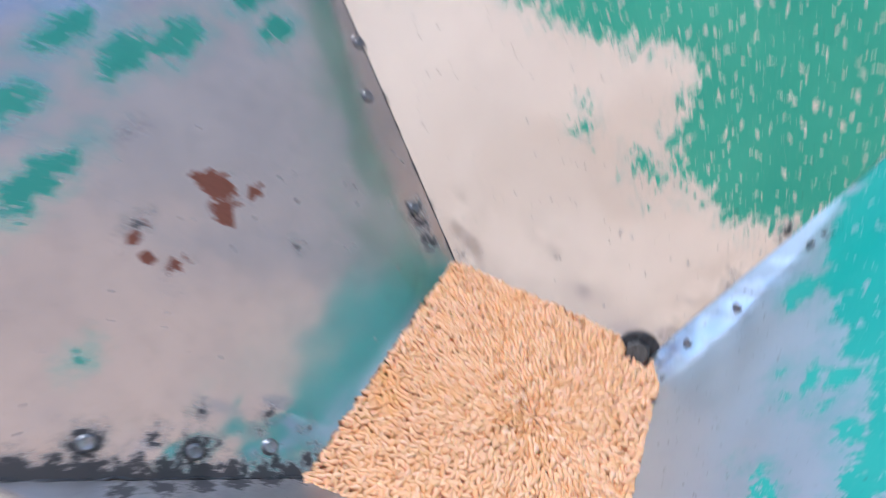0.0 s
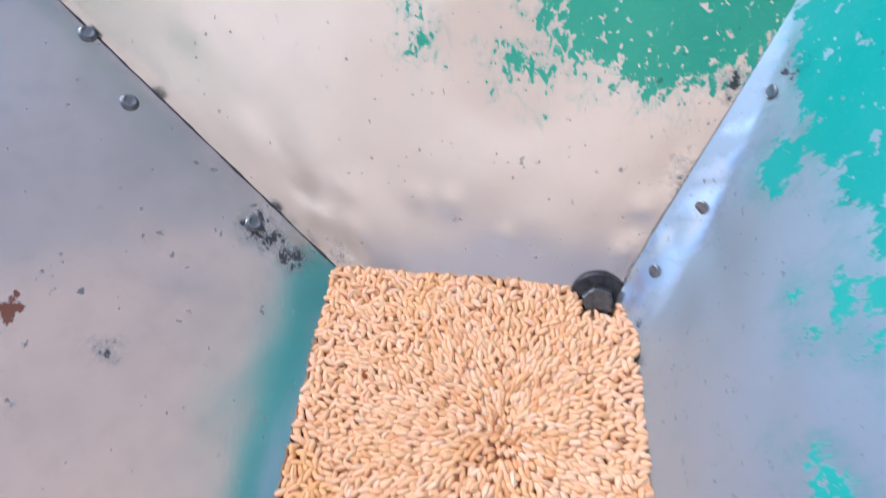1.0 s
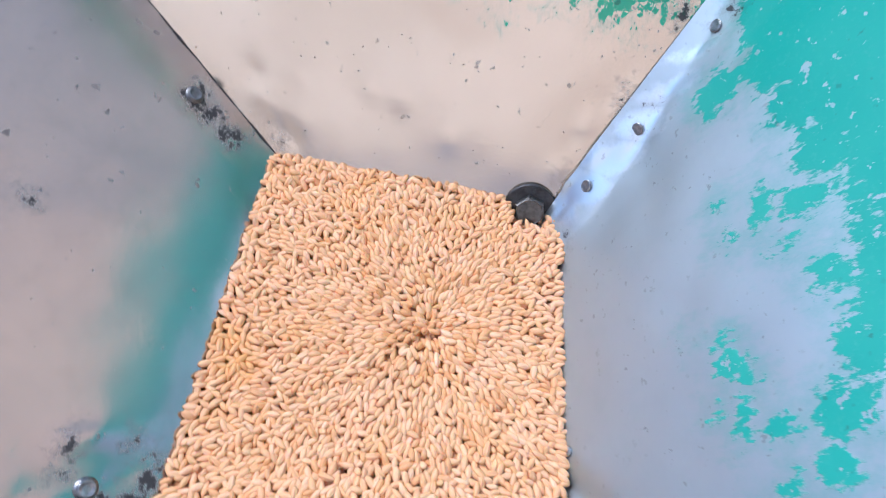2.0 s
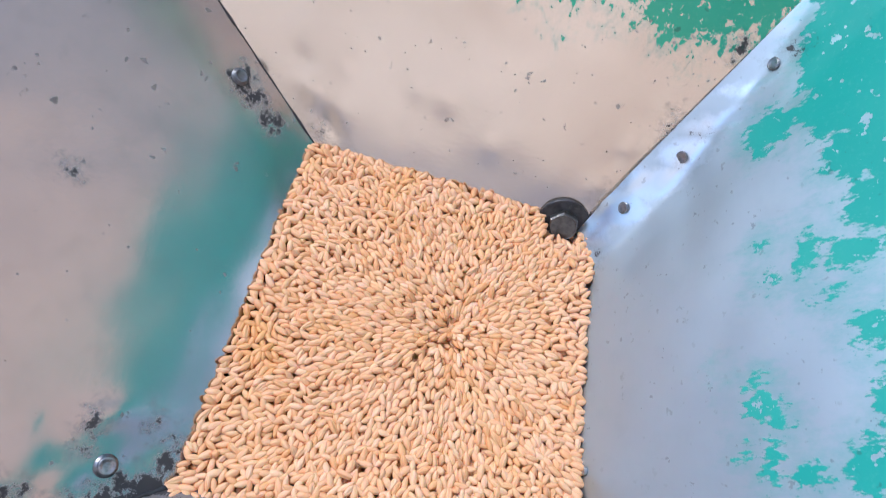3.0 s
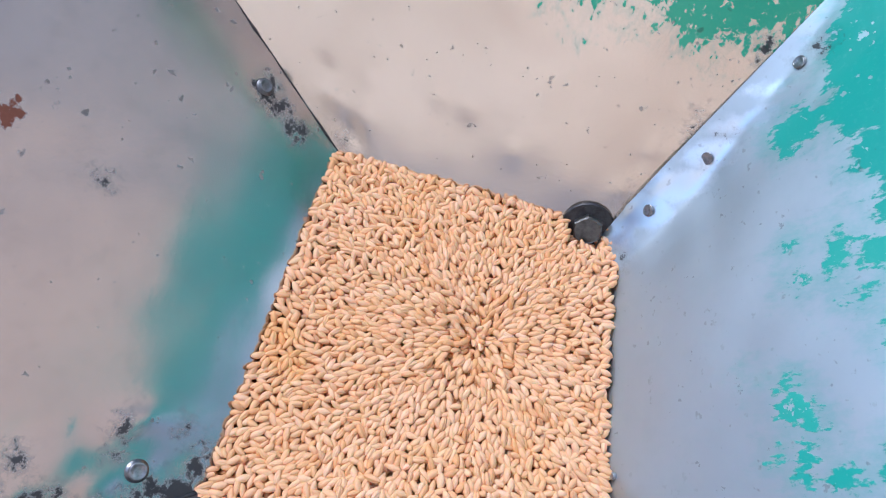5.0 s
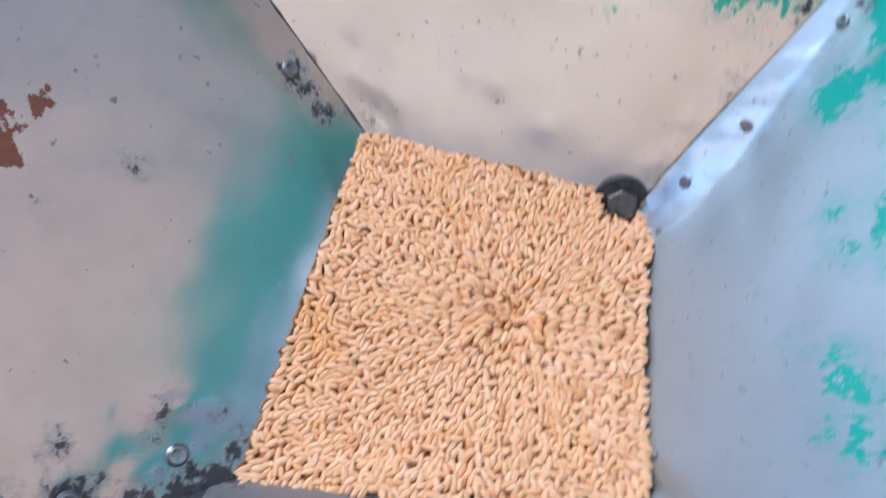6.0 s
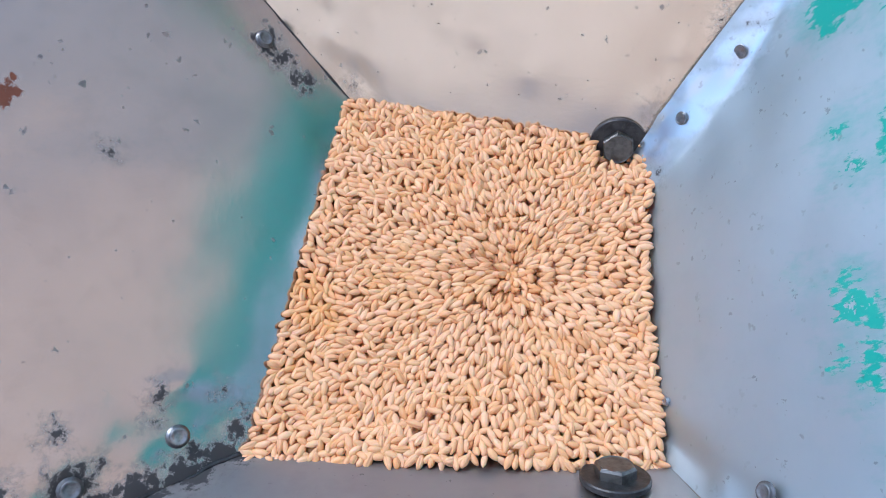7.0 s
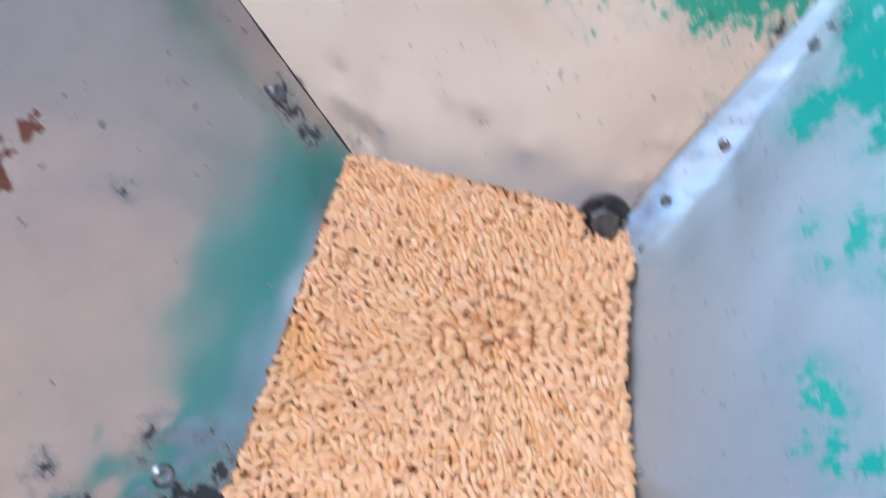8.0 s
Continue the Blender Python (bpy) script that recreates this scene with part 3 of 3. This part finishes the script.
def creep(r0, t):
    """The squared distance from the drain after t seconds, for a grain that starts at r0; the banks hardly move."""
    s = r0 * r0
    for _ in range(int(t * 4)):
        r = math.sqrt(max(s, 1.0))
        s -= DRAIN / 4 * (0.1 + 0.9 / (1 + (r / 62.0) ** 6))
    return s


class Grain:
    """Where one grain lies at a time: it creeps towards the drain, tips into it and goes under."""

    def __init__(self, p, lean, lift, shape):
        d = p - SINK
        self.r0, self.az = math.hypot(*d), math.atan2(d[1], d[0])
        self.lean, self.lift, self.shape = lean, lift, shape
        self.tip, self.roll, self.size = rng.normal(0, 0.2) + (rng.choice((-0.8, 0.8)) if rng.random() < 0.06 else 0), rng.normal(0, 0.55) + (math.pi if rng.random() < 0.35 else 0), rng.uniform(0.84, 1.05)
        self.flip = rng.random() < 0.5

    def at(self, t):
        s = creep(self.r0, t)
        r = math.sqrt(max(s, 1.5))
        under = min(max(0.0, 1.5 - s) * 0.11, 9.0)
        x, y = SINK[0] + r * math.cos(self.az), SINK[1] + r * math.sin(self.az)
        z = float(level(np.array([x, y]))) + self.lift - FALL * t - under
        steep = 0.10 + 0.6 * math.exp(-(r / 8.0) ** 2)
        turn = Matrix.Rotation(self.az + self.lean, 4, "Z") @ Matrix.Rotation(-steep + self.tip, 4, "Y") @ Matrix.Rotation(self.roll, 4, "X")
        if self.flip:
            turn = turn @ Matrix.Rotation(math.pi, 4, "Z")
        return Matrix.Translation((x / 1000, y / 1000, z / 1000)) @ turn


top_p, top_lean = settle(2600, -0.3, (1.2, 1.0, -3.4, 0.3))
low_p, low_lean = settle(1750, -2.0, (2.4, 2.0, -1.0, 2.5))
BOLTS = [(on_wall("N", 110.2, -4.6).inverted(), 0.0078), ((on_wall("S", -122.6, 11.5, 1.2) @ pose(0, 0, 0, 12)).inverted(), 0.0058)]


def clear(g):
    """Whether a grain lies clear of the two large bolt heads."""
    p = g.at(0).translation
    spots = [(b @ p, reach) for b, reach in BOLTS]
    return not any(math.hypot(q.x, q.y) < reach and q.z < 0.0072 for q, reach in spots)


top = [Grain(p, a, rng.normal(0.1, 0.32), int(rng.integers(7))) for p, a in zip(top_p, top_lean)]
top = [g for g in top if clear(g)]
low = [Grain(p, a, -2.0 + rng.normal(0, 0.35), int(rng.integers(7))) for p, a in zip(low_p, low_lean)]
low = [g for g in low if clear(g)]
deep_p, deep_lean = settle(1350, -3.2, (2.2, 2.0, 0.0, 3.4))
deep = [Grain(p, a, -3.8 + rng.normal(0, 0.3), int(rng.integers(7))) for p, a in zip(deep_p, deep_lean)]
top.sort(key=lambda g: g.r0)
SINGLE = 300

wheat = new("wheat_heap")
tagged(wheat, "heap of pale golden wheat grains draining inside the hopper", "wheat", kind="stuff")
MOVING = []                             # objects and their rows
TIMES = [0, 1, 2, 3, 4, 5, 6, 7, 8]
for g in top[:SINGLE]:
    ob = new("grain", GRAIN_MESHES[g.shape])
    ob.parent = wheat
    ob.scale = (g.size,) * 3
    MOVING.append((ob, [(t, g.at(t)) for t in TIMES]))


def joined(grains, origin):
    """Many grains as one rigid piece."""
    verts, faces, germs, base = [], [], [], 0
    for g in grains:
        v, f, germ = SHAPES[g.shape]
        germs.append(germ)
        m = np.array(g.at(0))
        w = (v * g.size) @ m[:3, :3].T + m[:3, 3] - origin
        verts.append(w)
        faces += [tuple(k + base for k in q) for q in f]
        base += len(v)
    return mesh_from("grains", np.concatenate(verts), faces, np.concatenate(germs), M_WHEAT_JOINED)


r_core = top[SINGLE].r0
clumps = {}
for g in top[SINGLE:] + [g for g in low if g.r0 > r_core - 3]:
    ring = int((g.r0 - r_core + 3) // 4.0)
    sector = int((g.az + math.pi) / (2 * math.pi) * int(2 * math.pi * (r_core + 4.0 * ring) / 8.0))
    clumps.setdefault((ring, sector), []).append(g)
for (ring, sector), grains in sorted(clumps.items()):
    r = sum(g.r0 for g in grains) / len(grains)
    az = math.atan2(sum(math.sin(g.az) for g in grains), sum(math.cos(g.az) for g in grains))
    mid = np.array([SINK[0] + r * math.cos(az), SINK[1] + r * math.sin(az), 0]) / 1000
    ob = tagged(new("grains", joined(grains, mid)), kind="stuff")
    ob.parent = wheat
    rows = []
    for t in TIMES:
        s = r - math.sqrt(creep(r, t))
        x, y = mid[0] - s * math.cos(az) / 1000, mid[1] - s * math.sin(az) / 1000
        dip = level(np.array([x, y]) * 1000) - level(mid[:2] * 1000) - FALL * t
        rows.append((t, Matrix.Translation((x, y, float(dip) / 1000))))
    MOVING.append((ob, rows))
core = tagged(new("grains", joined([g for g in low if g.r0 <= r_core - 3] + deep, np.zeros(3))), kind="stuff")
core.parent = wheat
MOVING.append((core, [(t, Matrix.Translation((0, 0, -FALL * t / 1000))) for t in TIMES]))

stray = new("grain", GRAIN_MESHES[2])
stray.parent = wheat
stray.matrix_basis = on_wall("N", 120.5, -7.0, 3.0, 62)

# the packed grain below, down to the plate
bed = bmesh.new()
tops = [corner("N", "W", -0.006), corner("N", "E", -0.006), corner("S", "E", -0.006), corner("S", "W", -0.006)]
n_bed = 40
grid = []
for j in range(n_bed + 1):
    for i in range(n_bed + 1):
        a, b = i / n_bed, j / n_bed
        p = (tops[0] * (1 - a) + tops[1] * a) * (1 - b) + (tops[3] * (1 - a) + tops[2] * a) * b
        h = float(level(np.array([p.x * 1000, p.y * 1000]))) - 5.2 + 0.6 * noise.noise((p.x * 300, p.y * 300, 0))
        grid.append(bed.verts.new((p.x, p.y, h / 1000)))
foot = [bed.verts.new((p.x, p.y, Z_FOOT)) for p in c4]
for j in range(n_bed):
    for i in range(n_bed):
        k = j * (n_bed + 1) + i
        bed.faces.new((grid[k + n_bed + 1], grid[k + n_bed + 2], grid[k + 1], grid[k]))
edges = [[grid[i] for i in range(n_bed + 1)], [grid[j * (n_bed + 1) + n_bed] for j in range(n_bed + 1)],
         [grid[n_bed * (n_bed + 1) + i] for i in range(n_bed, -1, -1)], [grid[j * (n_bed + 1)] for j in range(n_bed, -1, -1)]]
for k, line in enumerate(edges):
    bed.faces.new(line + [foot[(k + 1) % 4], foot[k]])
bed.faces.new(foot)
bed_ob = part("packed_grain", bed, M_WHEAT_JOINED, wheat, "packed wheat under the loose grains")
tagged(bed_ob, kind="stuff")


def motions():
    """The grain creeps into the drain and its level falls."""
    for ob, rows in MOVING:
        walk(ob, rows)


motions()
